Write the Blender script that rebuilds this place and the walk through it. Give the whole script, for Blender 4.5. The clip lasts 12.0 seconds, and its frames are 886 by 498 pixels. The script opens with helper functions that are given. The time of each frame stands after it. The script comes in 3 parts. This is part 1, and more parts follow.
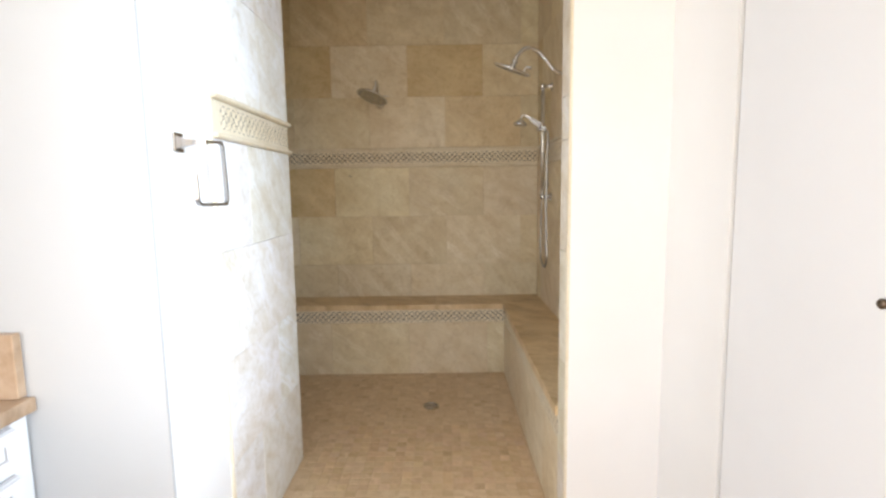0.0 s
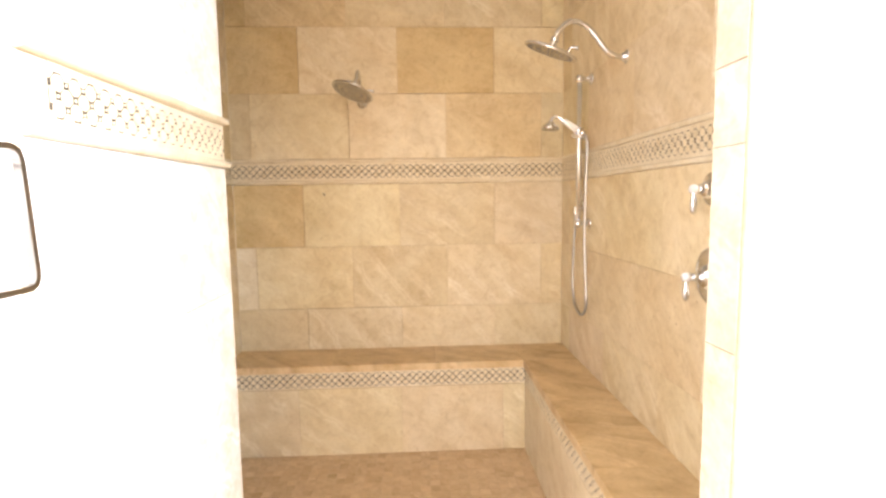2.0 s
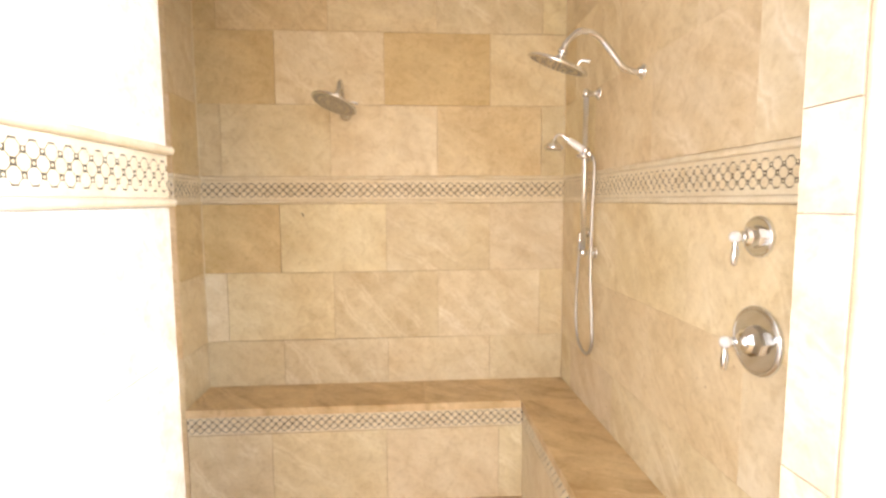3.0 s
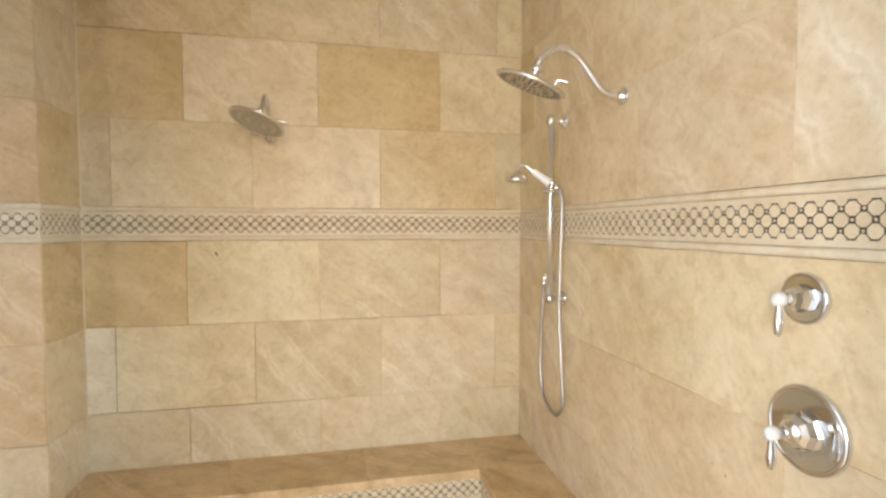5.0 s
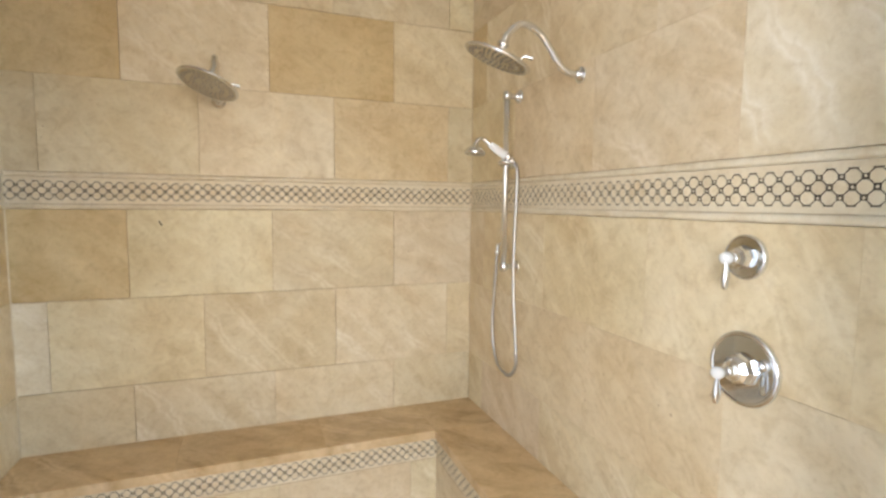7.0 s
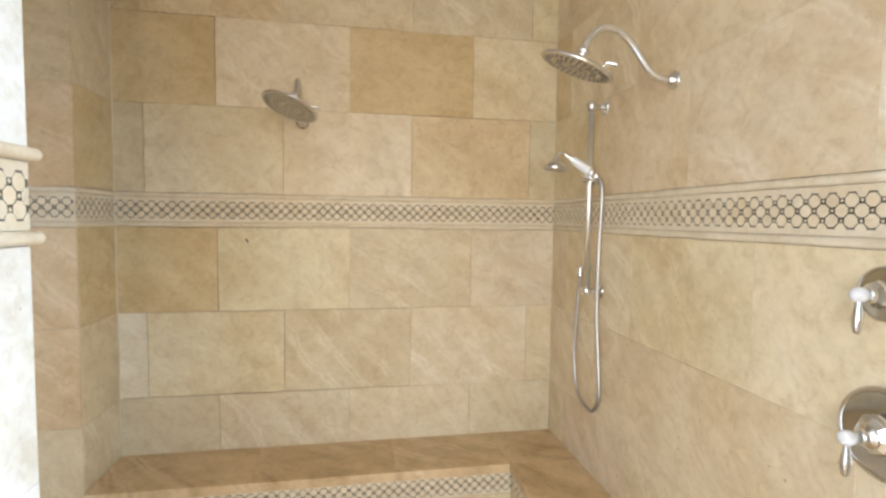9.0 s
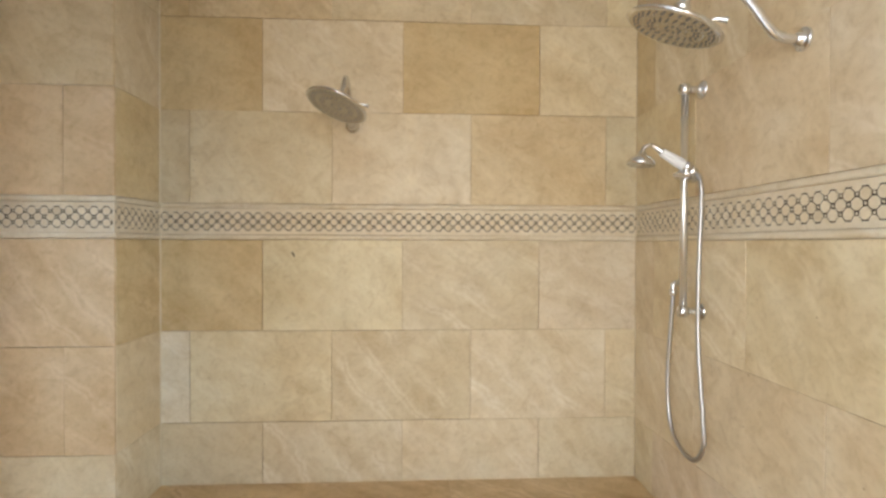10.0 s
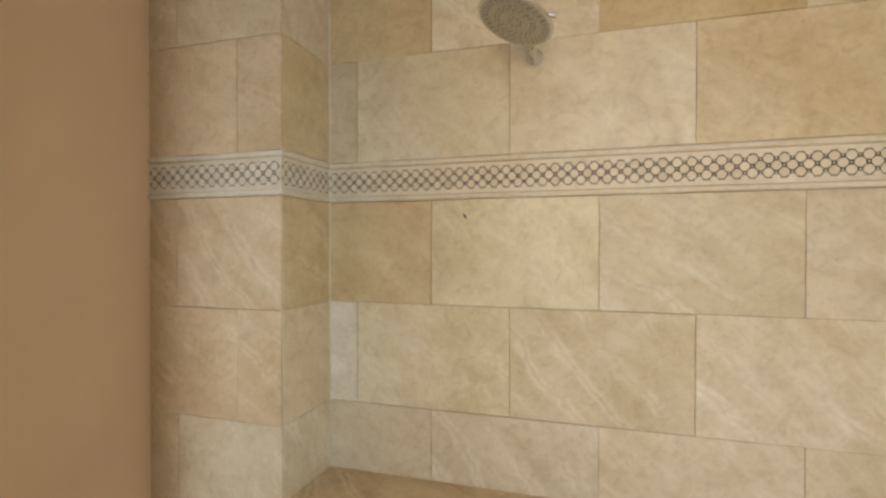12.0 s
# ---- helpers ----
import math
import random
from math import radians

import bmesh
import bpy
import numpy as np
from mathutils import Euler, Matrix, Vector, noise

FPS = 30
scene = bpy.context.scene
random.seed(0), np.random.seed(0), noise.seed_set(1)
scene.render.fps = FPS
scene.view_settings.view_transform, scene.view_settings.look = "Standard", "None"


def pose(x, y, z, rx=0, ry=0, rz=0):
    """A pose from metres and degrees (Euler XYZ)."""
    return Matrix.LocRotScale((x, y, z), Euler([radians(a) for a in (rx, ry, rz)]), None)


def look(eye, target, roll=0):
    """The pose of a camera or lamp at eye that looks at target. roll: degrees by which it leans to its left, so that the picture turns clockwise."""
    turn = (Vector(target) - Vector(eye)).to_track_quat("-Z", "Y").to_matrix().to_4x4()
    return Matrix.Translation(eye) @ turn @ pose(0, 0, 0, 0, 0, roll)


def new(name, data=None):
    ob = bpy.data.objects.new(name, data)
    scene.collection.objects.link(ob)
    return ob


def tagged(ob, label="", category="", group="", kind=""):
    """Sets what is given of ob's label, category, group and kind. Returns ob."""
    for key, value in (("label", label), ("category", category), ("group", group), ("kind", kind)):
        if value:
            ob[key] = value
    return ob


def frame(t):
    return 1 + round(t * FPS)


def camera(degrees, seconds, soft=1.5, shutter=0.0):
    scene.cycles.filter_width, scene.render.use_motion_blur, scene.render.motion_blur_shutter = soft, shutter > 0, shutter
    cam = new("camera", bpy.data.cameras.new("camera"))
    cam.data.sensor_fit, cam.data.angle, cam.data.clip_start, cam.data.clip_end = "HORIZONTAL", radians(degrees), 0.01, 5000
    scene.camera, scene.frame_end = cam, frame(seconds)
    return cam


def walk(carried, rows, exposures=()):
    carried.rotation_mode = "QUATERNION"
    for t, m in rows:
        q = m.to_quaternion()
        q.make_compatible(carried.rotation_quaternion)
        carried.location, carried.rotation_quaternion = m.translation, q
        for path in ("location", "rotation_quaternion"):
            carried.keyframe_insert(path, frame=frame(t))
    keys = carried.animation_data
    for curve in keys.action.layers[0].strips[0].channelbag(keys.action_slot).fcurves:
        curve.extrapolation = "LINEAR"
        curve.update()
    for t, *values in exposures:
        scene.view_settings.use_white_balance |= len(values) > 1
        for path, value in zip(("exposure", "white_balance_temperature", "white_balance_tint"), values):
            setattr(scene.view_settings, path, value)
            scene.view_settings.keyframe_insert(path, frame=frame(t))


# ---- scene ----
cam = camera(82.9, 12.0, soft=2.6)
PATH = [
    (0, (1.309, -4.073, 1.409), (1.300, -2.086, 1.176), -0.8),
    (0.5, (1.286, -3.801, 1.433), (1.276, -1.815, 1.197), -0.8),
    (1, (1.230, -3.534, 1.441), (1.242, -1.547, 1.212), -0.7),
    (1.5, (1.165, -3.339, 1.456), (1.228, -1.351, 1.248), -0.7),
    (2, (1.144, -3.174, 1.487), (1.237, -1.186, 1.293), -0.8),
    (2.5, (1.161, -3.028, 1.543), (1.259, -1.040, 1.350), -0.5),
    (3, (1.153, -2.890, 1.606), (1.288, -0.904, 1.416), -0.3),
    (5, (1.106, -2.512, 1.658), (1.521, -0.558, 1.571), -0.0),
    (5.5, (1.068, -2.472, 1.650), (1.599, -0.546, 1.556), 0.1),
    (6, (0.955, -2.484, 1.625), (1.648, -0.611, 1.519), 0.5),
    (6.5, (0.942, -2.521, 1.593), (1.661, -0.660, 1.466), 0.9),
    (6.7, (0.945, -2.530, 1.626), (1.659, -0.670, 1.455), 0.9),
    (8.5, (0.969, -2.466, 1.635), (1.474, -0.537, 1.479), 0.6),
    (9, (1.047, -2.450, 1.644), (1.395, -0.484, 1.525), 0.7),
    (9.5, (1.116, -2.347, 1.597), (1.297, -0.356, 1.558), 0.2),
    (10, (1.091, -2.183, 1.581), (1.191, -0.186, 1.559), 0.2),
    (10.5, (1.052, -2.041, 1.542), (1.065, -0.042, 1.528), 0.2),
    (11, (1.088, -1.948, 1.515), (0.903, 0.043, 1.489), -0.0),
    (11.5, (1.079, -1.873, 1.497), (0.688, 0.087, 1.442), -0.3),
    (12, (1.025, -1.776, 1.425), (0.431, 0.134, 1.411), -0.0),
]
walk(cam, [(t, look(eye, target, roll)) for t, eye, target, roll in PATH],
     [(0, 1.72, 6850, 14), (0.8, 2.06, 7200, 18), (1.5, 2.58, 7800, 22), (2.5, 2.86, 8100, 23), (3.2, 2.83, 7600, 19),
      (5.0, 2.64, 6950, 14), (6.5, 2.58, 6550, 12), (9.5, 2.52, 6450, 12), (10.5, 2.44, 6500, 12), (12, 2.40, 6500, 12)])

# ---- daylight ----
world = bpy.data.worlds.new("world")
scene.world = world
world.use_nodes = True
wn = world.node_tree
sky = wn.nodes.new("ShaderNodeTexSky")
sky.sky_type, sky.sun_disc = "NISHITA", False
sky.sun_elevation, sky.sun_rotation = radians(37), radians(180)
wn.links.new(sky.outputs[0], wn.nodes["Background"].inputs[0])
wn.nodes["Background"].inputs[1].default_value = 0.1


def window_light(name, eye, target, wide, high, watts, colour, spread=180):
    lamp = bpy.data.lights.new(name, "AREA")
    lamp.shape, lamp.size, lamp.size_y, lamp.energy, lamp.color = "RECTANGLE", wide, high, watts, colour
    ob = new(name, lamp)
    ob.matrix_world = look(eye, target)
    lamp.spread = radians(spread)
    return ob


SKY_BLUE, SUNLIT = (0.64, 0.815, 1.0), (1.0, 0.98, 0.945)
window_light("window_light_south", (1.0, -6.02, 1.75), (1.0, 0, 2.4), 1.7, 2.0, 5.0, SUNLIT)
window_light("window_light_east", (2.12, -3.70, 1.75), (0.537, -2.38, 1.40), 0.7, 2.0, 4.8, SKY_BLUE, 54)
window_light("window_light_west", (-0.47, -4.85, 1.75), (2, -4.6, 2.25), 1.4, 2.0, 18.4, SUNLIT)

# ---- materials ----


def material(name, rough=0.5, metal=0.0):
    m = bpy.data.materials.new(name)
    m.use_nodes = True
    n = m.node_tree.nodes
    b = n["Principled BSDF"]
    b.inputs["Roughness"].default_value = rough
    b.inputs["Metallic"].default_value = metal
    return m, m.node_tree, b


def node(nt, kind, operation=None, **sets):
    n = nt.nodes.new(kind)
    if operation:
        n.operation = operation
    for k, v in sets.items():
        n.inputs[k].default_value = v
    return n


def ramp(nt, src, stops):
    r = nt.nodes.new("ShaderNodeValToRGB")
    e = r.color_ramp.elements
    e[0].position, e[0].color = stops[0][0], (*stops[0][1], 1)
    e[1].position, e[1].color = stops[-1][0], (*stops[-1][1], 1)
    for p, c in stops[1:-1]:
        x = e.new(p)
        x.color = (*c, 1)
    nt.links.new(src, r.inputs[0])
    return r.outputs[0]


def mixc(nt, mode, fac, a, b):
    m = nt.nodes.new("ShaderNodeMix")
    m.data_type, m.blend_type = "RGBA", mode
    for sock, v in ((m.inputs[0], fac), (m.inputs[6], a), (m.inputs[7], b)):
        if isinstance(v, (int, float)):
            sock.default_value = v
        elif isinstance(v, tuple):
            sock.default_value = (*v, 1)
        else:
            nt.links.new(v, sock)
    return m.outputs[2]


def bump(nt, shader, height, strength, distance=0.002):
    b = nt.nodes.new("ShaderNodeBump")
    b.inputs["Strength"].default_value, b.inputs["Distance"].default_value = strength, distance
    nt.links.new(height, b.inputs["Height"])
    nt.links.new(b.outputs[0], shader.inputs["Normal"])


def stone(name, light, mid, dark, rough=0.42, vein=1.0, per_piece=True, island=False, scale=1.0):
    """Honed travertine: clouds, slanting veins, small pits; each piece has its own patch of the stone."""
    m, nt, b = material(name, rough)
    L = nt.links.new
    tc = nt.nodes.new("ShaderNodeTexCoord")
    info = nt.nodes.new("ShaderNodeObjectInfo")
    geo = nt.nodes.new("ShaderNodeNewGeometry")
    rnd = geo.outputs["Random Per Island"] if island else info.outputs["Random"]
    comb = nt.nodes.new("ShaderNodeCombineXYZ")
    for i, k in enumerate((37.0, 61.0, 23.0)):
        mm = node(nt, "ShaderNodeMath", operation="MULTIPLY")
        mm.inputs[1].default_value = k
        L(rnd, mm.inputs[0])
        L(mm.outputs[0], comb.inputs[i])
    add = node(nt, "ShaderNodeVectorMath", operation="ADD")
    L(tc.outputs["Object"], add.inputs[0])
    L(comb.outputs[0], add.inputs[1])
    # slanting veins: turn by an angle that differs from piece to piece, then stretch
    ang = node(nt, "ShaderNodeMapRange")
    ang.inputs[3].default_value, ang.inputs[4].default_value = 0.25, 0.95
    L(rnd, ang.inputs[0])
    rot = nt.nodes.new("ShaderNodeVectorRotate")
    rot.rotation_type = "Z_AXIS"
    L(add.outputs[0], rot.inputs["Vector"])
    L(ang.outputs[0], rot.inputs["Angle"])
    st = nt.nodes.new("ShaderNodeMapping")
    st.inputs["Scale"].default_value = (1.7 * scale, 3.6 * scale, 2.2 * scale)
    L(rot.outputs[0], st.inputs["Vector"])
    veins = node(nt, "ShaderNodeTexNoise", Scale=1.0, Detail=4.5, Roughness=0.52, Distortion=2.0)
    L(st.outputs[0], veins.inputs["Vector"])
    clouds = node(nt, "ShaderNodeTexNoise", Scale=5.0 * scale, Detail=7.0, Roughness=0.66, Distortion=0.9)
    L(add.outputs[0], clouds.inputs["Vector"])
    grain = node(nt, "ShaderNodeTexNoise", Scale=60.0, Detail=4.0, Roughness=0.7)
    L(add.outputs[0], grain.inputs["Vector"])
    col = ramp(nt, veins.outputs[0], [(0.32, dark), (0.44, mid), (0.58, light), (0.72, tuple(min(1, c * 1.08) for c in light))])
    st2 = nt.nodes.new("ShaderNodeMapping")
    st2.inputs["Scale"].default_value = (1.3 * scale, 3.6 * scale, 2.0 * scale)
    st2.inputs["Location"].default_value = (11.0, 5.0, 3.0)
    L(rot.outputs[0], st2.inputs["Vector"])
    wisp = node(nt, "ShaderNodeTexNoise", Scale=1.6, Detail=5.5, Roughness=0.5, Distortion=1.4)
    L(st2.outputs[0], wisp.inputs["Vector"])
    thin = ramp(nt, wisp.outputs[0], [(0.44, (0, 0, 0)), (0.50, (1, 1, 1)), (0.53, (0.35, 0.35, 0.35)), (0.60, (0, 0, 0))])
    wf = mixc(nt, "MULTIPLY", 1.0, thin, (0.30 * vein, 0.30 * vein, 0.30 * vein))
    col = mixc(nt, "MIX", wf, col, tuple(min(1, c * k) for c, k in zip(light, (1.12, 1.15, 1.22))))
    st3 = nt.nodes.new("ShaderNodeMapping")
    st3.inputs["Rotation"].default_value = (0.0, 0.0, -1.4)
    L(rot.outputs[0], st3.inputs["Vector"])
    band = node(nt, "ShaderNodeTexWave", Scale=2.3 * scale, Distortion=6.0, Detail=4.0)
    band.inputs["Detail Scale"].default_value, band.inputs["Detail Roughness"].default_value = 1.1, 0.62
    L(st3.outputs[0], band.inputs["Vector"])
    ridge = ramp(nt, band.outputs["Fac"], [(0.52, (0, 0, 0)), (0.80, (0.55, 0.55, 0.55)), (0.93, (1, 1, 1)), (1.0, (0.25, 0.25, 0.25))])
    patch2 = node(nt, "ShaderNodeTexNoise", Scale=3.0 * scale, Detail=4.0)
    L(add.outputs[0], patch2.inputs["Vector"])
    pm = ramp(nt, patch2.outputs[0], [(0.42, (0, 0, 0)), (0.58, (0.80 * vein, 0.80 * vein, 0.80 * vein))])
    # only some pieces show the broad pale bands
    show = node(nt, "ShaderNodeMath", operation="MULTIPLY")
    show.inputs[1].default_value = 7.31
    L(rnd, show.inputs[0])
    frac = node(nt, "ShaderNodeMath", operation="FRACT")
    L(show.outputs[0], frac.inputs[0])
    amount = ramp(nt, frac.outputs[0], [(0.30, (0.12, 0.12, 0.12)), (0.80, (1.0, 1.0, 1.0))])
    rf = mixc(nt, "MULTIPLY", 1.0, mixc(nt, "MULTIPLY", 1.0, ridge, pm), amount)
    col = mixc(nt, "MIX", rf, col, tuple(min(1, c * k) for c, k in zip(light, (1.17, 1.22, 1.36))))
    cl = ramp(nt, clouds.outputs[0], [(0.3, (0.78, 0.73, 0.64)), (0.5, (0.98, 0.97, 0.95)), (0.7, (1.06, 1.07, 1.08))])
    col2 = mixc(nt, "MULTIPLY", 0.48 * vein, col, cl)
    broad = node(nt, "ShaderNodeTexNoise", Scale=2.1 * scale, Detail=3.0, Roughness=0.55, Distortion=0.6)
    L(add.outputs[0], broad.inputs["Vector"])
    br = ramp(nt, broad.outputs[0], [(0.34, (0.93, 0.895, 0.84)), (0.52, (1, 1, 1)), (0.68, (1.03, 1.05, 1.09))])
    col2 = mixc(nt, "MULTIPLY", 0.75 * vein, col2, br)
    gr = ramp(nt, grain.outputs[0], [(0.28, (0.80, 0.76, 0.70)), (0.5, (1, 1, 1)), (0.8, (1.03, 1.03, 1.04))])
    col3 = mixc(nt, "MULTIPLY", 0.5, col2, gr)
    mott = node(nt, "ShaderNodeTexNoise", Scale=15.0 * scale, Detail=4.0, Roughness=0.6, Distortion=1.2)
    L(add.outputs[0], mott.inputs["Vector"])
    mo = ramp(nt, mott.outputs[0], [(0.33, (0.80, 0.74, 0.63)), (0.48, (0.985, 0.975, 0.96)), (0.66, (1.06, 1.07, 1.09))])
    col3 = mixc(nt, "MULTIPLY", 0.46 * vein, col3, mo)
    # sparse pits of open pores
    pit = node(nt, "ShaderNodeTexVoronoi", Scale=26.0)
    pit.distance = "EUCLIDEAN"
    L(add.outputs[0], pit.inputs["Vector"])
    where = node(nt, "ShaderNodeTexNoise", Scale=4.0, Detail=2.0)
    L(add.outputs[0], where.inputs["Vector"])
    lim = node(nt, "ShaderNodeMapRange")
    lim.inputs[1].default_value, lim.inputs[2].default_value, lim.inputs[3].default_value, lim.inputs[4].default_value = 0.56, 0.75, 0.0, 0.16
    L(where.outputs[0], lim.inputs[0])
    less = node(nt, "ShaderNodeMath", operation="LESS_THAN")
    L(pit.outputs["Distance"], less.inputs[0])
    L(lim.outputs[0], less.inputs[1])
    pf = node(nt, "ShaderNodeMath", operation="MULTIPLY")
    L(less.outputs[0], pf.inputs[0])
    pf.inputs[1].default_value = 0.5
    col4 = mixc(nt, "MIX", pf.outputs[0], col3, (0.34, 0.22, 0.11))
    # tone of the piece
    tone = mixc(nt, "MULTIPLY", 1.0, col4, info.outputs["Color"])
    L(tone, b.inputs["Base Color"])
    rr = node(nt, "ShaderNodeMapRange")
    rr.inputs[3].default_value, rr.inputs[4].default_value = rough - 0.1, rough + 0.14
    L(clouds.outputs[0], rr.inputs[0])
    L(rr.outputs[0], b.inputs["Roughness"])
    h = node(nt, "ShaderNodeMath", operation="SUBTRACT")
    L(grain.outputs[0], h.inputs[0])
    L(less.outputs[0], h.inputs[1])
    bump(nt, b, h.outputs[0], 0.25, 0.0015)
    return m


def painted(name, colour, rough=0.6, relief=0.15):
    m, nt, b = material(name, rough)
    tc = nt.nodes.new("ShaderNodeTexCoord")
    n1 = node(nt, "ShaderNodeTexNoise", Scale=1.7, Detail=3.0)
    n2 = node(nt, "ShaderNodeTexNoise", Scale=90.0, Detail=3.0)
    for n in (n1, n2):
        nt.links.new(tc.outputs["Object"], n.inputs["Vector"])
    c = ramp(nt, n1.outputs[0], [(0.3, tuple(x * 0.95 for x in colour)), (0.7, colour)])
    nt.links.new(c, b.inputs["Base Color"])
    bump(nt, b, n2.outputs[0], relief, 0.001)
    return m


def metal(name, colour, rough):
    m, nt, b = material(name, rough, 1.0)
    b.inputs["Base Color"].default_value = (*colour, 1)
    tc = nt.nodes.new("ShaderNodeTexCoord")
    n1 = node(nt, "ShaderNodeTexNoise", Scale=40.0, Detail=3.0)
    nt.links.new(tc.outputs["Object"], n1.inputs["Vector"])
    rr = node(nt, "ShaderNodeMapRange")
    rr.inputs[3].default_value, rr.inputs[4].default_value = max(0.02, rough - 0.04), rough + 0.06
    nt.links.new(n1.outputs[0], rr.inputs[0])
    nt.links.new(rr.outputs[0], b.inputs["Roughness"])
    return m


TRAVERTINE = stone("travertine", (0.74, 0.652, 0.492), (0.715, 0.618, 0.447), (0.675, 0.566, 0.393))
SEAT_STONE = stone("travertine_seat", (0.70, 0.54, 0.33), (0.63, 0.47, 0.27), (0.50, 0.345, 0.18))
CREAM = stone("cream_marble", (0.75, 0.68, 0.54), (0.73, 0.65, 0.50), (0.68, 0.59, 0.43), rough=0.4, vein=0.4)
FLOOR_STONE = stone("travertine_floor", (0.69, 0.535, 0.355), (0.645, 0.485, 0.305), (0.57, 0.415, 0.245), island=True)
FLOOR_PIECE = stone("travertine_floor_piece", (0.69, 0.535, 0.355), (0.645, 0.485, 0.305), (0.57, 0.415, 0.245))
GROUT = stone("grout", (0.66, 0.57, 0.42), (0.58, 0.48, 0.33), (0.42, 0.32, 0.20), rough=0.85)
COUNTER_STONE = stone("brown_counter_stone", (0.46, 0.33, 0.225), (0.39, 0.27, 0.175), (0.27, 0.18, 0.11), rough=0.3)
DARK_GROUT = painted("dark_mosaic_joint", (0.085, 0.07, 0.05), 0.7)
WHITE_PAINT = painted("white_wall_paint", (0.86, 0.857, 0.85), 0.55)
# Neutral mid grey, darker than the white wall paint.
GREY_PAINT = painted("grey_wall_paint", (0.50, 0.503, 0.498), 0.6)
TAN_PAINT = painted("tan_wall_paint", (0.92, 0.71, 0.50), 0.6)
CABINET_PAINT = painted("white_cabinet_paint", (0.80, 0.81, 0.83), 0.45, 0.05)
GROOVE_GREY = painted("grey_groove_line", (0.36, 0.35, 0.34), 0.6)
CEILING_PAINT = painted("ceiling_paint", (0.82, 0.80, 0.76), 0.8)
CHROME = metal("chrome", (0.74, 0.76, 0.79), 0.035)
BAR_CHROME = metal("soft_polished_chrome", (0.80, 0.80, 0.80), 0.30)
NOZZLE = metal("brushed_nickel_face", (0.52, 0.505, 0.48), 0.22)
NOZZLE_DARK = metal("grey_nozzle_rubber", (0.25, 0.24, 0.23), 0.45)
# Towel ring chrome, darkened in colour to imitate dark reflections.
RING_DARK_CHROME = metal("darkened_chrome", (0.36, 0.345, 0.335), 0.2)
HOSE = metal("steel_hose", (0.50, 0.50, 0.51), 0.36)
BRONZE = metal("dark_bronze", (0.16, 0.12, 0.085), 0.4)
PORCELAIN = painted("white_porcelain", (0.82, 0.85, 0.90), 0.12, 0.0)

# ---- building helpers ----
rng = random.Random(7)


def part(name, bm, mat, parent=None, label="", smooth=False):
    me = bpy.data.meshes.new(name)
    bmesh.ops.recalc_face_normals(bm, faces=bm.faces[:])
    bm.to_mesh(me)
    bm.free()
    me.materials.append(mat)
    if smooth:
        for p in me.polygons:
            p.use_smooth = True
    ob = new(name, me)
    ob.parent = parent
    if label:
        tagged(ob, label)
    return ob


def thing(name, label, category, at=(0, 0, 0), group=""):
    ob = new(name)
    ob.empty_display_size = 0.05
    ob.location = at
    return tagged(ob, label, category, group)


def box(bm, x0, x1, y0, y1, z0, z1, bevel=0.0, m=None):
    r = bmesh.ops.create_cube(bm, size=1.0)
    vs = r["verts"]
    for v in vs:
        v.co = Vector(((x0 + x1) / 2 + v.co.x * (x1 - x0), (y0 + y1) / 2 + v.co.y * (y1 - y0), (z0 + z1) / 2 + v.co.z * (z1 - z0)))
    if bevel:
        es = list({e for v in vs for e in v.link_edges})
        out = bmesh.ops.bevel(bm, geom=es, offset=bevel, segments=2, affect="EDGES", profile=0.6)
        vs = list({v for f in out["faces"] for v in f.verts} | {v for v in vs if v.is_valid})
    if m is not None:
        bmesh.ops.transform(bm, matrix=m, verts=[v for v in vs if v.is_valid])
    return bm


def boxes(*sizes, bevel=0.0):
    bm = bmesh.new()
    for s in sizes:
        box(bm, *s, bevel=bevel)
    return bm


def lathe(profile, axis_pose, bm=None, steps=32):
    """Turn (radius, height) pairs round the local z axis."""
    bm = bm or bmesh.new()
    rings = []
    for r, h in profile:
        if r < 1e-5:
            rings.append([bm.verts.new(axis_pose @ Vector((0, 0, h)))])
        else:
            rings.append([bm.verts.new(axis_pose @ Vector((r * math.cos(2 * math.pi * i / steps), r * math.sin(2 * math.pi * i / steps), h))) for i in range(steps)])
    for a, b in zip(rings, rings[1:]):
        for i in range(steps):
            j = (i + 1) % steps
            if len(a) == 1 and len(b) == 1:
                continue
            if len(a) == 1:
                bm.faces.new((a[0], b[i], b[j]))
            elif len(b) == 1:
                bm.faces.new((a[i], b[0], a[j]))
            else:
                bm.faces.new((a[i], b[i], b[j], a[j]))
    return bm


def smooth_line(points, fine=8):
    ps = [Vector(p) for p in points]
    ps = [2 * ps[0] - ps[1]] + ps + [2 * ps[-1] - ps[-2]]
    out = []
    for i in range(1, len(ps) - 2):
        a, b, c, d = ps[i - 1:i + 3]
        for k in range(fine):
            t = k / fine
            out.append(0.5 * ((2 * b) + (c - a) * t + (2 * a - 5 * b + 4 * c - d) * t * t + (3 * b - a - 3 * c + d) * t ** 3))
    return out + [ps[-2]]


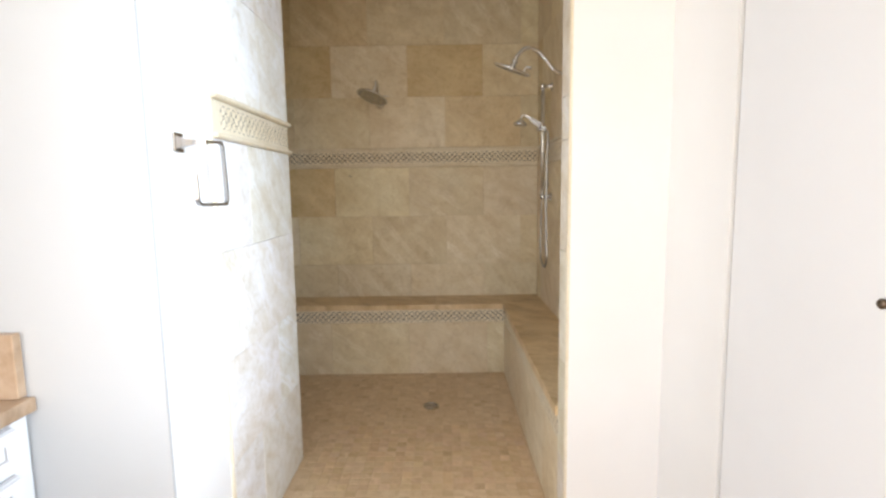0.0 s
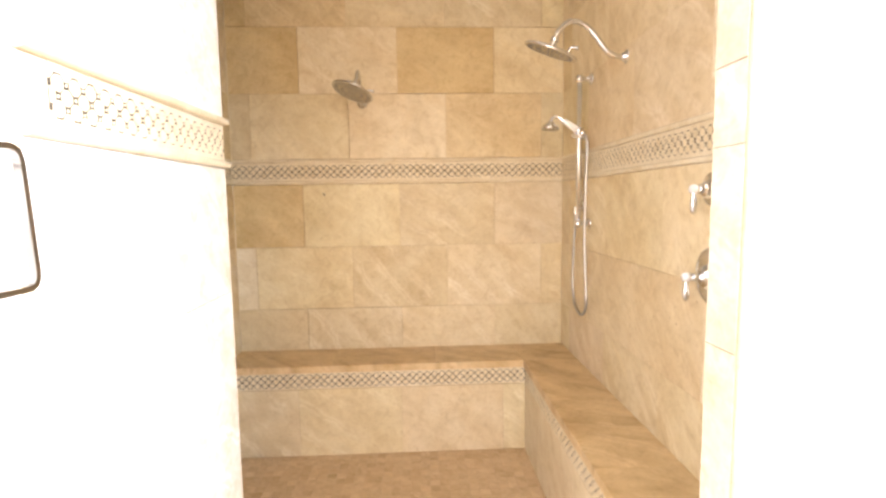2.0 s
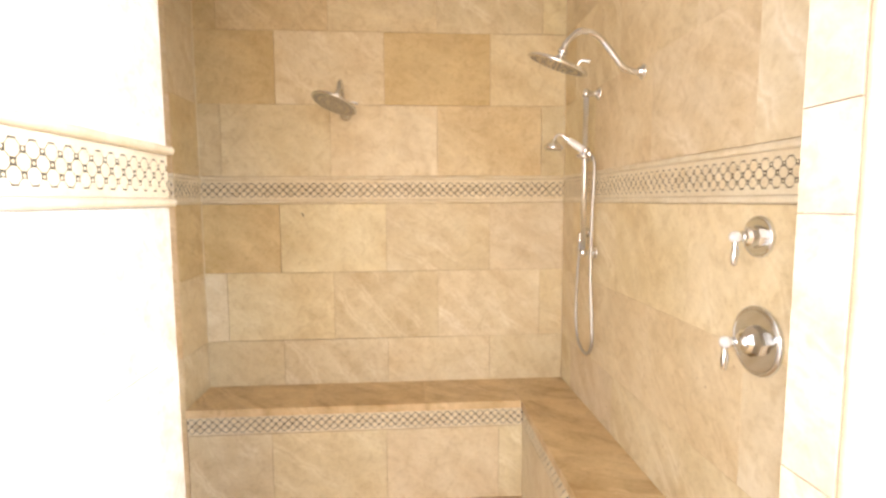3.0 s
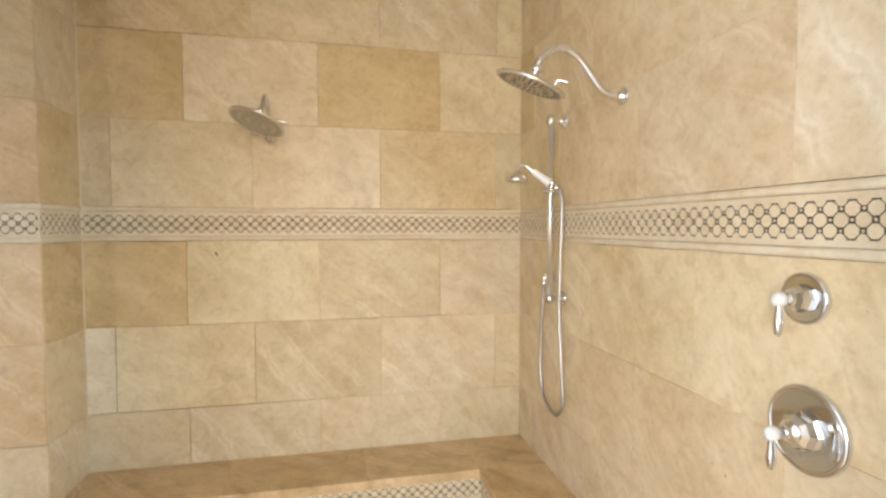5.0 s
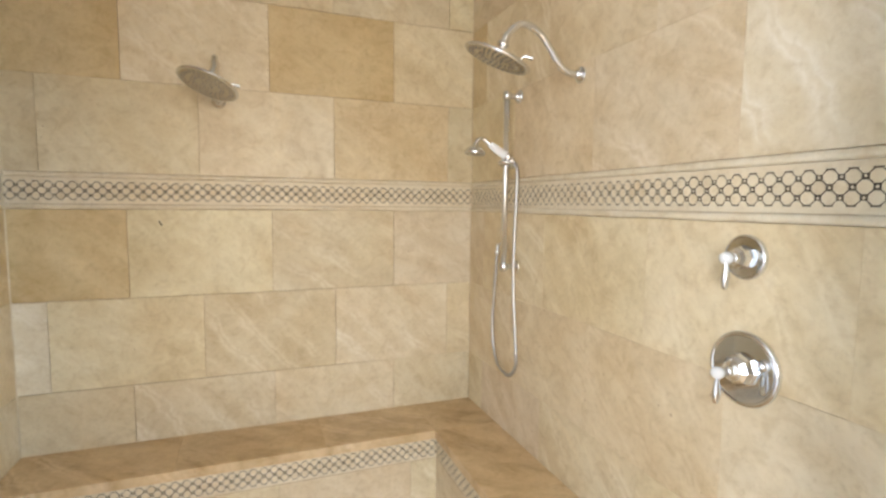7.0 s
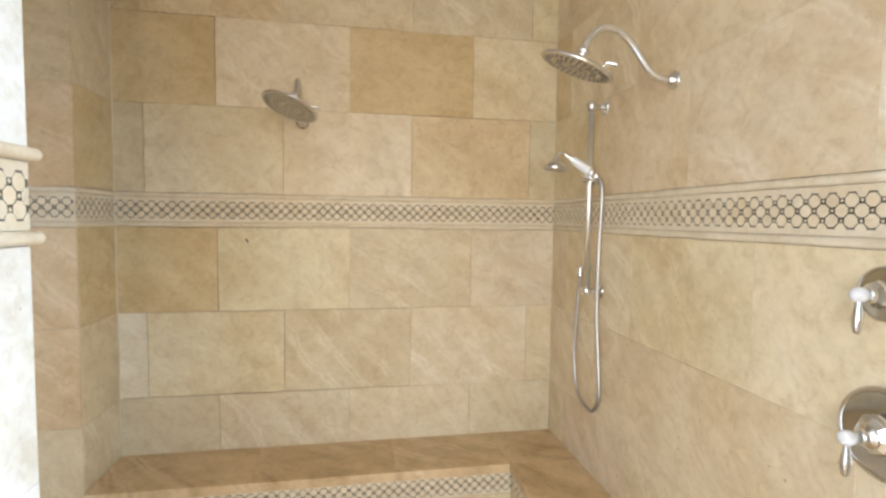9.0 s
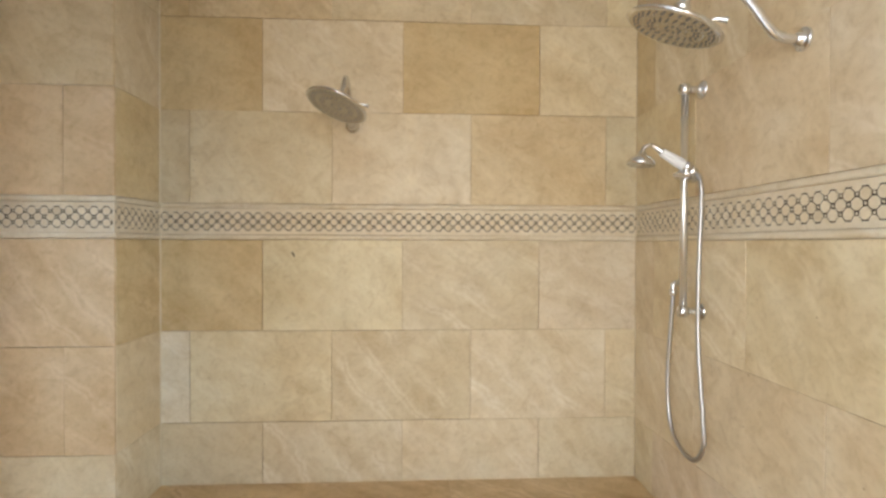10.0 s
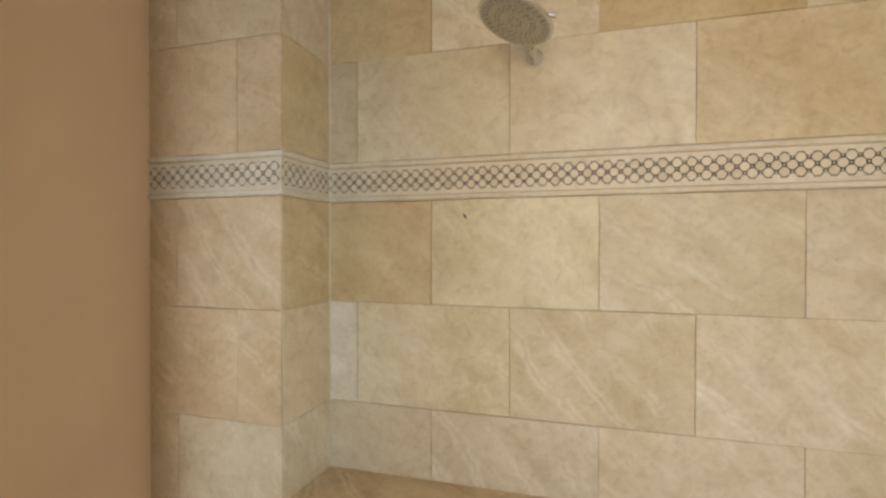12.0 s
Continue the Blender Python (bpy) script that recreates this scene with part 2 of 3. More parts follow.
def tube(points, radius, bm=None, steps=14, fine=8, ribs=0.0):
    """A round tube along a smooth line; ribs gives a hose its windings."""
    bm = bm or bmesh.new()
    line = smooth_line(points, fine)
    t0 = (line[1] - line[0]).normalized()
    up = t0.orthogonal().normalized()
    rings = []
    for i, p in enumerate(line):
        t = (line[min(i + 1, len(line) - 1)] - line[max(i - 1, 0)]).normalized()
        up = (up - up.dot(t) * t).normalized()
        side = t.cross(up)
        rad = radius(i / (len(line) - 1)) if callable(radius) else radius
        rad += ribs * (1 if i % 2 else -1)
        rings.append([bm.verts.new(p + rad * (math.cos(a) * up + math.sin(a) * side)) for a in (2 * math.pi * k / steps for k in range(steps))])
    for a, b in zip(rings, rings[1:]):
        for i in range(steps):
            bm.faces.new((a[i], a[(i + 1) % steps], b[(i + 1) % steps], b[i]))
    bm.faces.new(rings[0])
    bm.faces.new(rings[-1][::-1])
    return bm


def toward(at, way):
    """A pose at a place whose z axis goes the given way."""
    return Matrix.Translation(at) @ Vector(way).to_track_quat("Z", "Y").to_matrix().to_4x4()


def wall_pose(origin, u, n):
    """Local x runs along the wall, y up, z out of it."""
    u, n = Vector(u), Vector(n)
    v = n.cross(u)
    m = Matrix((u, v, n)).transposed().to_4x4()
    m.translation = origin
    return m


def slab_mesh(name, w, h, d, chamfer=0.002, mat=None, rough=0.0):
    """A flat piece with softened front edges, its back on z = 0; rough: how far its edges wander."""
    a, b = w / 2, h / 2
    c = min(chamfer, w / 4, h / 4)
    ring = [(-a, -b), (a, -b), (a, b), (-a, b)]
    if rough:
        out = []
        for (x0, y0), (x1, y1) in zip(ring, ring[1:] + ring[:1]):
            out.append((x0, y0))
            for s in (0.33, 0.67):
                k, s = rng.uniform(-1, 0.5) * rough, s + rng.uniform(-0.12, 0.12)
                nx, ny = (y1 - y0, x0 - x1)
                ln = math.hypot(nx, ny)
                out.append((x0 + (x1 - x0) * s + nx / ln * k, y0 + (y1 - y0) * s + ny / ln * k))
        ring = out
    n = len(ring)
    inner = [(x - math.copysign(c, x) * (abs(x) > a * 0.9), y - math.copysign(c, y) * (abs(y) > b * 0.9)) for x, y in ring]
    co = [(x, y, 0) for x, y in ring] + [(x, y, d - c) for x, y in ring] + [(x, y, d) for x, y in inner]
    fs = [tuple(range(2 * n, 3 * n))]
    for k in (0, n):
        fs += [(k + i, k + (i + 1) % n, k + n + (i + 1) % n, k + n + i) for i in range(n)]
    me = bpy.data.meshes.new(name)
    me.from_pydata(co, [], fs)
    me.materials.append(mat)
    return me


def octagon_mesh(name, r, d, mat, half=False):
    k = OCT_K
    ring = [(r, -k), (r, k), (k, r), (-k, r), (-r, k), (-r, -k), (-k, -r), (k, -r)]
    if half:
        ring = [(max(x, 0.0), y) for x, y in ring if x > -r * 0.9]
    c = 0.93
    co = [(x, y, 0) for x, y in ring] + [(x, y, d - 0.0006) for x, y in ring] + [(x * c, y * c, d) for x, y in ring]
    n = len(ring)
    fs = [tuple(range(2 * n, 3 * n))]
    for b in (0, n):
        fs += [(b + i, b + (i + 1) % n, b + n + (i + 1) % n, b + n + i) for i in range(n)]
    me = bpy.data.meshes.new(name)
    me.from_pydata(co, [], fs)
    me.materials.append(mat)
    return me


def piece(name, me, parent, m, tone=(1, 1, 1)):
    ob = new(name, me)
    ob.parent = parent
    ob.matrix_basis = m
    ob.color = (*tone, 1)
    return ob


TILE_D = 0.010
JOINT = 0.0015
# Same travertine lifted paler and cooler, putting daylight on the west reveal into colour.
DAYLIT_TINT = (1.16, 1.33, 1.74)
CREAMY, PALE, GOLD, SAND, PINK = (1, 1, 1), (1.04, 1.05, 1.08), (0.89, 0.815, 0.645), (0.96, 0.915, 0.82), (0.94, 0.82, 0.685)


def tile_wall(parent, frame_pose, u0, u1, rows, tones=None, mat=None, tint=(1, 1, 1), joint=JOINT, worn=1.0):
    """Tiles of a wall face. rows: (bottom, top, joints along the wall); frame_pose: wall_pose of the finished face."""
    for r, (z0, z1, joints) in enumerate(rows):
        cuts = [u0] + [j for j in joints if u0 + 0.01 < j < u1 - 0.01] + [u1]
        for i, (a, b) in enumerate(zip(cuts, cuts[1:])):
            w, h = b - a - joint + rng.uniform(-0.0006, 0.0006) * worn, z1 - z0 - joint + rng.uniform(-0.0008, 0.0008) * worn
            me = slab_mesh("tile", w, h, TILE_D, rng.uniform(0.0005, 0.0012) * worn, mat or TRAVERTINE, 0.0009 * worn)
            m = frame_pose @ Matrix.Translation(((a + b) / 2 + rng.uniform(-0.0005, 0.0005), (z0 + z1) / 2, -TILE_D + rng.uniform(-0.0006, 0.0006))) @ pose(0, 0, 0, rng.uniform(-0.08, 0.08), rng.uniform(-0.05, 0.05), rng.uniform(-0.06, 0.06))
            tone = (tones or {}).get((r, i))
            if tone is None:
                k = rng.uniform(0.95, 1.04)
                tone = (k * tint[0], k * tint[1] * rng.uniform(0.98, 1.01), k * tint[2] * rng.uniform(0.94, 1.03))
            piece("tile", me, parent, m, tone)


P = 0.0432
OCT_R, OCT_K, GAP = 0.0141, 0.0053, 0.0036
OCTAGON = octagon_mesh("mosaic_tile", OCT_R, 0.004, CREAM)
HALF_OCTAGON = octagon_mesh("mosaic_half_tile", OCT_R, 0.004, CREAM, True)
BORDER_Z0, BORDER_Z1 = 1.594, 1.750


def prism(bm, pts, z0, z1):
    lo = [bm.verts.new((x, y, z0)) for x, y in pts]
    hi = [bm.verts.new((x, y, z1)) for x, y in pts]
    n = len(pts)
    bm.faces.new(hi)
    for i in range(n):
        bm.faces.new((lo[i], lo[(i + 1) % n], hi[(i + 1) % n], hi[i]))


def mosaic_band(parent, fp, u0, u1, z0, z1, rail=0.024, rail_out=0.010, run=(0.0, 0.0)):
    """A mosaic border of octagons and dots between two stone rails, in the wall face fp."""
    zc, edge = (z0 + z1) / 2, P / 2 + OCT_R + GAP
    length = u1 - u0
    bm = bmesh.new()
    prism(bm, [(u0, zc - edge), (u1, zc - edge), (u1, zc + edge), (u0, zc + edge)], -0.008, -0.0022)
    bm.transform(fp)
    band = part("mosaic_border", bm, DARK_GROUT, parent, "cream octagon mosaic with dark joints")
    bm = bmesh.new()
    for a, b in ((z0 + (rail or 0.002), zc - edge), (zc + edge, z1 - (rail or 0.002))):
        prism(bm, [(u0, a), (u1, a), (u1, b), (u0, b)], -0.008, -0.0004)
    k = OCT_K
    hw0, hw1 = P / 2 - OCT_R - GAP * 0.9, P / 2 - k - GAP * 1.2
    cols = max(1, round(length / P))
    pitch, shift = length / cols, u0
    for i in range(cols + 1):
        c = shift + i * pitch
        for s in (-1, 1):
            q = [(c - hw0, zc + s * (P / 2 + k)), (c + hw0, zc + s * (P / 2 + k)), (c + hw1, zc + s * (edge - 0.0036)), (c + hw1, zc + s * edge), (c - hw1, zc + s * edge), (c - hw1, zc + s * (edge - 0.0036))]
            q = [(min(max(x, u0), u1), y) for x, y in q]
            if q[1][0] - q[0][0] > 0.002:
                prism(bm, q, -0.004, -0.0004)
    bm.transform(fp)
    part("border_strip", bm, CREAM, band)
    bm = bmesh.new()
    d = 0.0036
    for i in range(cols + 1):
        for z, c in ((zc - P / 2, shift + i * pitch), (zc + P / 2, shift + i * pitch), (zc, shift + (i + 0.5) * pitch)):
            if u0 + d < c < u1 - d:
                prism(bm, [(c - d, z), (c, z - d), (c + d, z), (c, z + d)], -0.004, -0.0008)
    bm.transform(fp)
    tagged(part("mosaic_dots", bm, CREAM, band), kind="stuff")
    for row in (-1, 0, 1):
        for i in range(cols + 1):
            c = shift + (i + (0.5 if row else 0.0)) * pitch
            if not row and i in (0, cols):
                turn = pose(0, 0, 0, 0, 0, 180 if i else 0)
                piece("mosaic_tile", HALF_OCTAGON, band, fp @ Matrix.Translation((c + (-0.0012 if i else 0.0012), zc, -0.0042)) @ turn)
            elif c + OCT_R < u1 + 0.002:
                t = rng.uniform(0.95, 1.05)
                piece("mosaic_tile", OCTAGON, band, fp @ Matrix.Translation((c, zc + row * P / 2, -0.0042 + rng.uniform(-0.0003, 0.0003))) @ pose(0, 0, 0, 0, 0, rng.uniform(-1.5, 1.5)), (t, t * 0.99, t * 0.97))
    if rail:
        for a in (z0, z1 - rail):
            bm = bmesh.new()
            n = 8
            prof = [(-0.009, a + 0.001), (-0.001, a + 0.001)]
            prof += [(rail_out * math.sin(math.pi * j / n) ** 0.7, a + 0.001 + (rail - 0.002) * (0.5 - 0.5 * math.cos(math.pi * j / n))) for j in range(1, n)]
            prof += [(-0.001, a + rail - 0.001), (-0.009, a + rail - 0.001)]
            e0, e1 = u0 - run[0], u1 + run[1]
            A = [bm.verts.new((e0, z, o)) for o, z in prof]
            B = [bm.verts.new((e1, z, o)) for o, z in prof]
            for j in range(len(prof) - 1):
                bm.faces.new((A[j], A[j + 1], B[j + 1], B[j]))
            bm.faces.new(A)
            bm.faces.new(B[::-1])
            bm.transform(fp)
            part("pencil_rail", bm, CREAM, parent, "rounded cream stone rail", smooth=False)
    return band


# ---- the setting ----
W = 2.06            # shower width
DEEP = -0.32        # front of the pier beside the bench
JL, JR = 0.537, 1.752  # entry reveals
LEFT = -0.57        # plain wall of the shower
CEIL = 3.05


def wall(name, label, mat, *sizes):
    ob = part(name, boxes(*sizes), mat, None)
    return tagged(ob, label, "wall", kind="structure")


T = TILE_D
wall_north = wall("wall_north", "shower wall clad in large honed cream travertine tiles", GROUT, (0.0, W + 0.15, T - 0.0016, 0.15, 0, CEIL))
wall_east = wall("wall_east", "shower wall of cream travertine with a mosaic border", GROUT, (W + T - 0.0016, W + 0.15, -2.153, T - 0.0016, 0, CEIL))
pier = wall("wall_pier", "travertine pier projecting beside the bench", GROUT, (LEFT, -T + 0.0016, DEEP + T - 0.0016, 0.15, 0, CEIL))
wall_west = wall("wall_west", "plain tan painted shower wall", TAN_PAINT, (LEFT - 0.12, LEFT, -1.545, 0.15, 0, CEIL))
entry_west = wall("wall_entry_west", "white painted wall end with a travertine reveal", WHITE_PAINT, (-0.45, JL - T + 0.0016, -2.728, -1.545, 0, CEIL))
front_face = wall("wall_front_west", "grey painted bathroom wall above the vanity", GREY_PAINT, (-0.45, JL - T + 0.0016, -2.740, -2.7282, 0, CEIL))
entry_east = wall("wall_entry_east", "white painted wall beside the shower entry", WHITE_PAINT, (JR + T - 0.0016, 2.107, -2.273, -2.154, 0, CEIL))
header = wall("wall_header", "white painted lintel over the shower entry", WHITE_PAINT, (JL - T + 0.005, JR + T - 0.005, -2.271, -2.156, 2.88, CEIL))
bath_east = wall("wall_bath_east", "white painted bathroom wall with a window opening", WHITE_PAINT,
                 (2.107, 2.25, -2.664, -2.154, 0, CEIL), (2.107, 2.25, -3.23, -2.664, 2.06, CEIL), (2.165, 2.25, -3.23, -2.664, 0, 2.06),
                 (2.107, 2.25, -3.35, -3.23, 0, CEIL), (2.107, 2.25, -4.05, -3.35, 0, 0.75),
                 (2.107, 2.25, -4.05, -3.35, 2.75, CEIL), (2.107, 2.25, -6.15, -4.05, 0, CEIL))
bath_west = wall("wall_bath_west", "grey painted bathroom wall with window opening", GREY_PAINT, (-0.60, -0.45, -4.15, -2.7285, 0, CEIL),
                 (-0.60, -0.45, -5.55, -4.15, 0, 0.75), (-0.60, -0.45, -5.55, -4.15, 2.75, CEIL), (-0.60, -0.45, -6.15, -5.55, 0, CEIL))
bath_south = wall("wall_bath_south", "white painted bathroom wall with a window opening", WHITE_PAINT,
                  (-0.45, 0.15, -6.15, -6.02, 0, CEIL), (1.85, 2.107, -6.15, -6.02, 0, CEIL),
                  (0.15, 1.85, -6.15, -6.02, 0, 0.75), (0.15, 1.85, -6.15, -6.02, 2.75, CEIL))
ceiling = part("ceiling", boxes((-0.67, 2.25, -6.15, 0.15, CEIL, CEIL + 0.1)), CEILING_PAINT)
tagged(ceiling, "plain white ceiling", "ceiling", kind="structure")
bath_floor = part("floor_bathroom", boxes((-0.60, 2.25, -6.15, -2.20, -0.12, 0.0)), FLOOR_STONE)
tagged(bath_floor, "beige travertine bathroom floor", "floor", kind="structure")
shower_floor = part("floor_shower", boxes((LEFT, W + 0.1, -2.20, 0.05, -0.12, -0.003)), FLOOR_PIECE)
tagged(shower_floor, "shower floor of small tumbled travertine mosaic", "floor", kind="structure")

# ---- travertine cladding ----
ZA, ZC, ZD, ZS = 2.143, 1.204, 0.811, 0.542
XA = [0.427 + 0.598 * i for i in range(4)]
XB = [0.122 + 0.5995 * i for i in range(4)]
north = wall_pose((0, 0, 0), (1, 0, 0), (0, -1, 0))
tile_wall(wall_north, north, 0.0, W, [
    (ZS, ZD, XA), (ZD, ZC, XB), (ZC, BORDER_Z0, XA),
    (BORDER_Z1, ZA, XB), (ZA, 2.538, XA), (2.538, 2.93, XB), (2.93, CEIL, XA)],
    {(2, 0): GOLD, (4, 0): GOLD, (4, 2): GOLD, (3, 3): SAND, (4, 1): PALE, (1, 0): (1.08, 1.12, 1.19), (5, 0): GOLD, (5, 1): SAND, (3, 2): PALE, (0, 2): CREAMY}, tint=(0.965, 0.975, 0.955))
# the east face runs towards the entry: its joints are distances from the corner
YA = [0.166 + 0.578 * i for i in range(4)]
YB = [0.470 + 0.572 * i for i in range(4)]
east = wall_pose((W, 0, 0), (0, -1, 0), (-1, 0, 0))
tile_wall(wall_east, east, 0.0, 2.151, [
    (ZS, ZD, YA), (ZD, ZC, YB), (ZC, BORDER_Z0, YA),
    (BORDER_Z1, ZA, YB), (ZA, 2.538, YA), (2.538, 2.93, YB), (2.93, CEIL, YA)], 
    tones={(4, 0): GOLD, (1, 1): (1.0, 0.965, 0.915), (1, 2): (0.99, 0.95, 0.895), (1, 3): PALE, (3, 3): PALE}, tint=(1.02, 1.0, 0.965), joint=0.0006, worn=0.65)
PIER_A, PIER_B = [0.13], [0.392]
pier_front = wall_pose((LEFT, DEEP, 0), (1, 0, 0), (0, -1, 0))
pier_rows = [(0.0, 0.424, PIER_B), (0.424, ZD, PIER_A), (ZD, ZC, PIER_B), (ZC, BORDER_Z0, PIER_A), (BORDER_Z1, ZA, PIER_B), (ZA, 2.538, PIER_A), (2.538, 2.93, PIER_B), (2.93, CEIL, PIER_A)]
tile_wall(pier, pier_front, 0.002, -LEFT, pier_rows, {(3, 0): PINK, (3, 1): PINK, (4, 1): (0.91, 0.79, 0.66), (4, 0): PINK, (2, 0): PINK, (2, 1): PINK, (5, 1): SAND, (1, 1): SAND}, tint=(0.97, 0.885, 0.765))
pier_side = wall_pose((0, DEEP, 0), (0, 1, 0), (1, 0, 0))
tile_wall(pier, pier_side, T, -DEEP - 0.002, [(ZS, ZD, []), (ZD, ZC, []), (ZC, BORDER_Z0, []), (BORDER_Z1, ZA, []), (ZA, 2.538, []), (2.538, 2.93, []), (2.93, CEIL, [])],
          {(2, 0): GOLD, (3, 0): (0.92, 0.87, 0.72), (1, 0): SAND})
tile_wall(pier, pier_side, T, 0.028, [(0.0, 0.424, []), (0.424, 0.505, [])])
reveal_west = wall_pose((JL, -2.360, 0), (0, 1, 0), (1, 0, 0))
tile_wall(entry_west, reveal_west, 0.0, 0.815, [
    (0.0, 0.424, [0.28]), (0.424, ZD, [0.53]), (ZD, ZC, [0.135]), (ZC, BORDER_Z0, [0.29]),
    (BORDER_Z1, ZA, [0.45]), (ZA, 2.538, [0.2]), (2.538, CEIL, [0.5])], tint=DAYLIT_TINT)
tile_wall(entry_west, reveal_west, 0.0, 0.066, [(BORDER_Z0 + 0.024, BORDER_Z1 - 0.024, [])], mat=CREAM)
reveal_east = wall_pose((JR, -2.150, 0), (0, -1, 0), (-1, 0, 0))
# Weaker pale lift: entry daylight put into the colour of these tiles too.
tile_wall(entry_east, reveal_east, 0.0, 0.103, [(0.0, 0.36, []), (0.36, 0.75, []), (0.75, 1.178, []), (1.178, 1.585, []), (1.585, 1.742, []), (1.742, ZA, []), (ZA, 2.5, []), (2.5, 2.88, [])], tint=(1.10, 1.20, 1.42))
end_east = part("edge_trim", tube([(JR + 0.009, -2.262, 0.0), (JR + 0.009, -2.262, 1.2), (JR + 0.009, -2.262, 2.88)], 0.0105, fine=3), CREAM, entry_east, "rounded cream stone edge trim", True)
end_west = part("edge_trim", tube([(JL - 0.008, -2.370, 0.0), (JL - 0.008, -2.370, 1.2), (JL - 0.008, -2.370, CEIL)], 0.010, fine=3), CREAM, entry_west, "rounded cream stone edge trim", True)

for wl, fp, a, b, run in ((wall_north, north, 0.0, W, (0, 0)), (wall_east, east, 0.0, 2.151, (0, 0)),
                          (pier, pier_front, 0.002, -LEFT - 0.007, (0, 0.016)), (pier, pier_side, 0.007, -DEEP - 0.001, (0.007, 0)),
                          (entry_west, reveal_west, 0.068, 0.815, (0.068, 0.006))):
    mosaic_band(wl, fp, a, b, BORDER_Z0, BORDER_Z1, run=run, rail_out=0.018 if wl is entry_west else 0.010)

part("corner_strip", boxes((-0.0068, -0.0002, DEEP + 0.0002, DEEP + 0.0068, BORDER_Z0 + 0.02, BORDER_Z1 - 0.02)), CREAM, pier)


def caulk(a, b):
    """A soft bead in an inside corner."""
    a, b = Vector(a), Vector(b)
    return tube([a, (a + b) / 2, b], 0.0032, steps=8, fine=2)


part("caulk_bead", caulk((0.0008, -0.0008, ZS), (0.0008, -0.0008, CEIL)), CREAM, wall_north, "", True)
part("caulk_bead", caulk((W - 0.0008, -0.0008, ZS), (W - 0.0008, -0.0008, CEIL)), GROUT, wall_north, "", True)
part("caulk_bead", caulk((0.0, -0.0008, ZS), (W, -0.0008, ZS)), GROUT, wall_north, "", True)
part("caulk_bead", caulk((W - 0.0008, -2.152, ZS), (W - 0.0008, 0.0, ZS)), GROUT, wall_east, "", True)
part("caulk_bead", caulk((0.0008, DEEP, ZS), (0.0008, 0.0, ZS)), GROUT, pier, "", True)

# a dark open pore in one tile
part("tile_pore", lathe([(0.0, 0.0003), (0.0028, 0.0003), (0.0034, -0.002)], north @ Matrix.Translation((0.556, 1.533, 0.0008)) @ pose(0, 0, 0, 0, 0, 28) @ Matrix.Diagonal((1.2, 4.2, 1, 1)), steps=10), DARK_GROUT, wall_north)

# ---- bench ----
bench = thing("shower_bench", "built-in travertine bench with mosaic border round two walls", "bench", (1.0, -0.15, 0))
bench["kind"] = "structure"
BY, BX = -0.320, 1.752


def bench_part(ob):
    ob.matrix_parent_inverse = Matrix.Translation((-1.0, 0.15, 0))
    return ob


core = bench_part(part("bench_core", boxes((0.002, W, BY + T - 0.0016, 0.0, -0.005, 0.50), (BX + T - 0.0016, W, -2.153, BY + T - 0.0016, -0.005, 0.50)), GROUT, bench))
bench_front = wall_pose((0, BY, 0), (1, 0, 0), (0, -1, 0))
bench_side = wall_pose((BX, BY, 0), (0, -1, 0), (-1, 0, 0))
tile_wall(core, bench_front, 0.002, BX, [(0.0, 0.402, XA)])
tile_wall(core, bench_side, 0.0, 1.82, [(0.0, 0.402, [0.32, 0.92, 1.52])])
mosaic_band(core, bench_front, 0.002, BX, 0.402, 0.504, rail=0)
mosaic_band(core, bench_side, 0.0, 1.82, 0.402, 0.504, rail=0)


def seat_slab(x0, x1, y0, y1, z=0.0):
    me = slab_mesh("seat_slab", x1 - x0 - 0.0003, y1 - y0 - 0.0003, 0.040, 0.0012, SEAT_STONE)
    k = rng.uniform(0.97, 1.03)
    piece("seat_slab", me, core, Matrix.Translation(((x0 + x1) / 2, (y0 + y1) / 2, 0.506 + z)), (k, k, k))


NOSE_Y, NOSE_X = -0.338, 1.740
for a, b in ((0.002, 0.62), (0.62, 1.23), (1.23, NOSE_X)):
    seat_slab(a, b, NOSE_Y, -0.001)
for a, b in ((NOSE_Y, -0.001), (-0.93, NOSE_Y), (-1.53, -0.93), (-2.153, -1.53)):
    seat_slab(NOSE_X, W - 0.001, a, b)

# ---- drain ----
drain = thing("shower_drain", "round brushed metal drain grate in the mosaic floor", "drain", (1.203, -0.918, 0.0))
part("drain_ring", lathe([(0.040, 0.0), (0.040, 0.006), (0.045, 0.008), (0.050, 0.006), (0.050, -0.004), (0.040, -0.004), (0.040, 0.0)], pose(0, 0, 0)), NOZZLE, drain, smooth=True)
bm = lathe([(0.0, -0.003), (0.0395, -0.003), (0.0395, 0.001), (0.0, 0.001)], pose(0, 0, 0), steps=24)
part("drain_plate", bm, BRONZE, drain)
bm = bmesh.new()
for i in range(-3, 4):
    h = math.sqrt(0.0385 ** 2 - (i * 0.0105) ** 2)
    box(bm, i * 0.0105 - 0.0028, i * 0.0105 + 0.0028, -h, h, 0.001, 0.005, 0.001)
part("drain_grate", bm, NOZZLE, drain)

# ---- rain heads ----


def flange(at, way, r=0.030, depth=0.022):
    return lathe([(0, 0), (r, 0.0), (r, 0.004), (r * 0.93, 0.007), (r * 0.72, 0.009), (r * 0.6, 0.013), (r * 0.52, depth), (r * 0.36, depth + 0.004), (0, depth + 0.004)], toward(at, way))


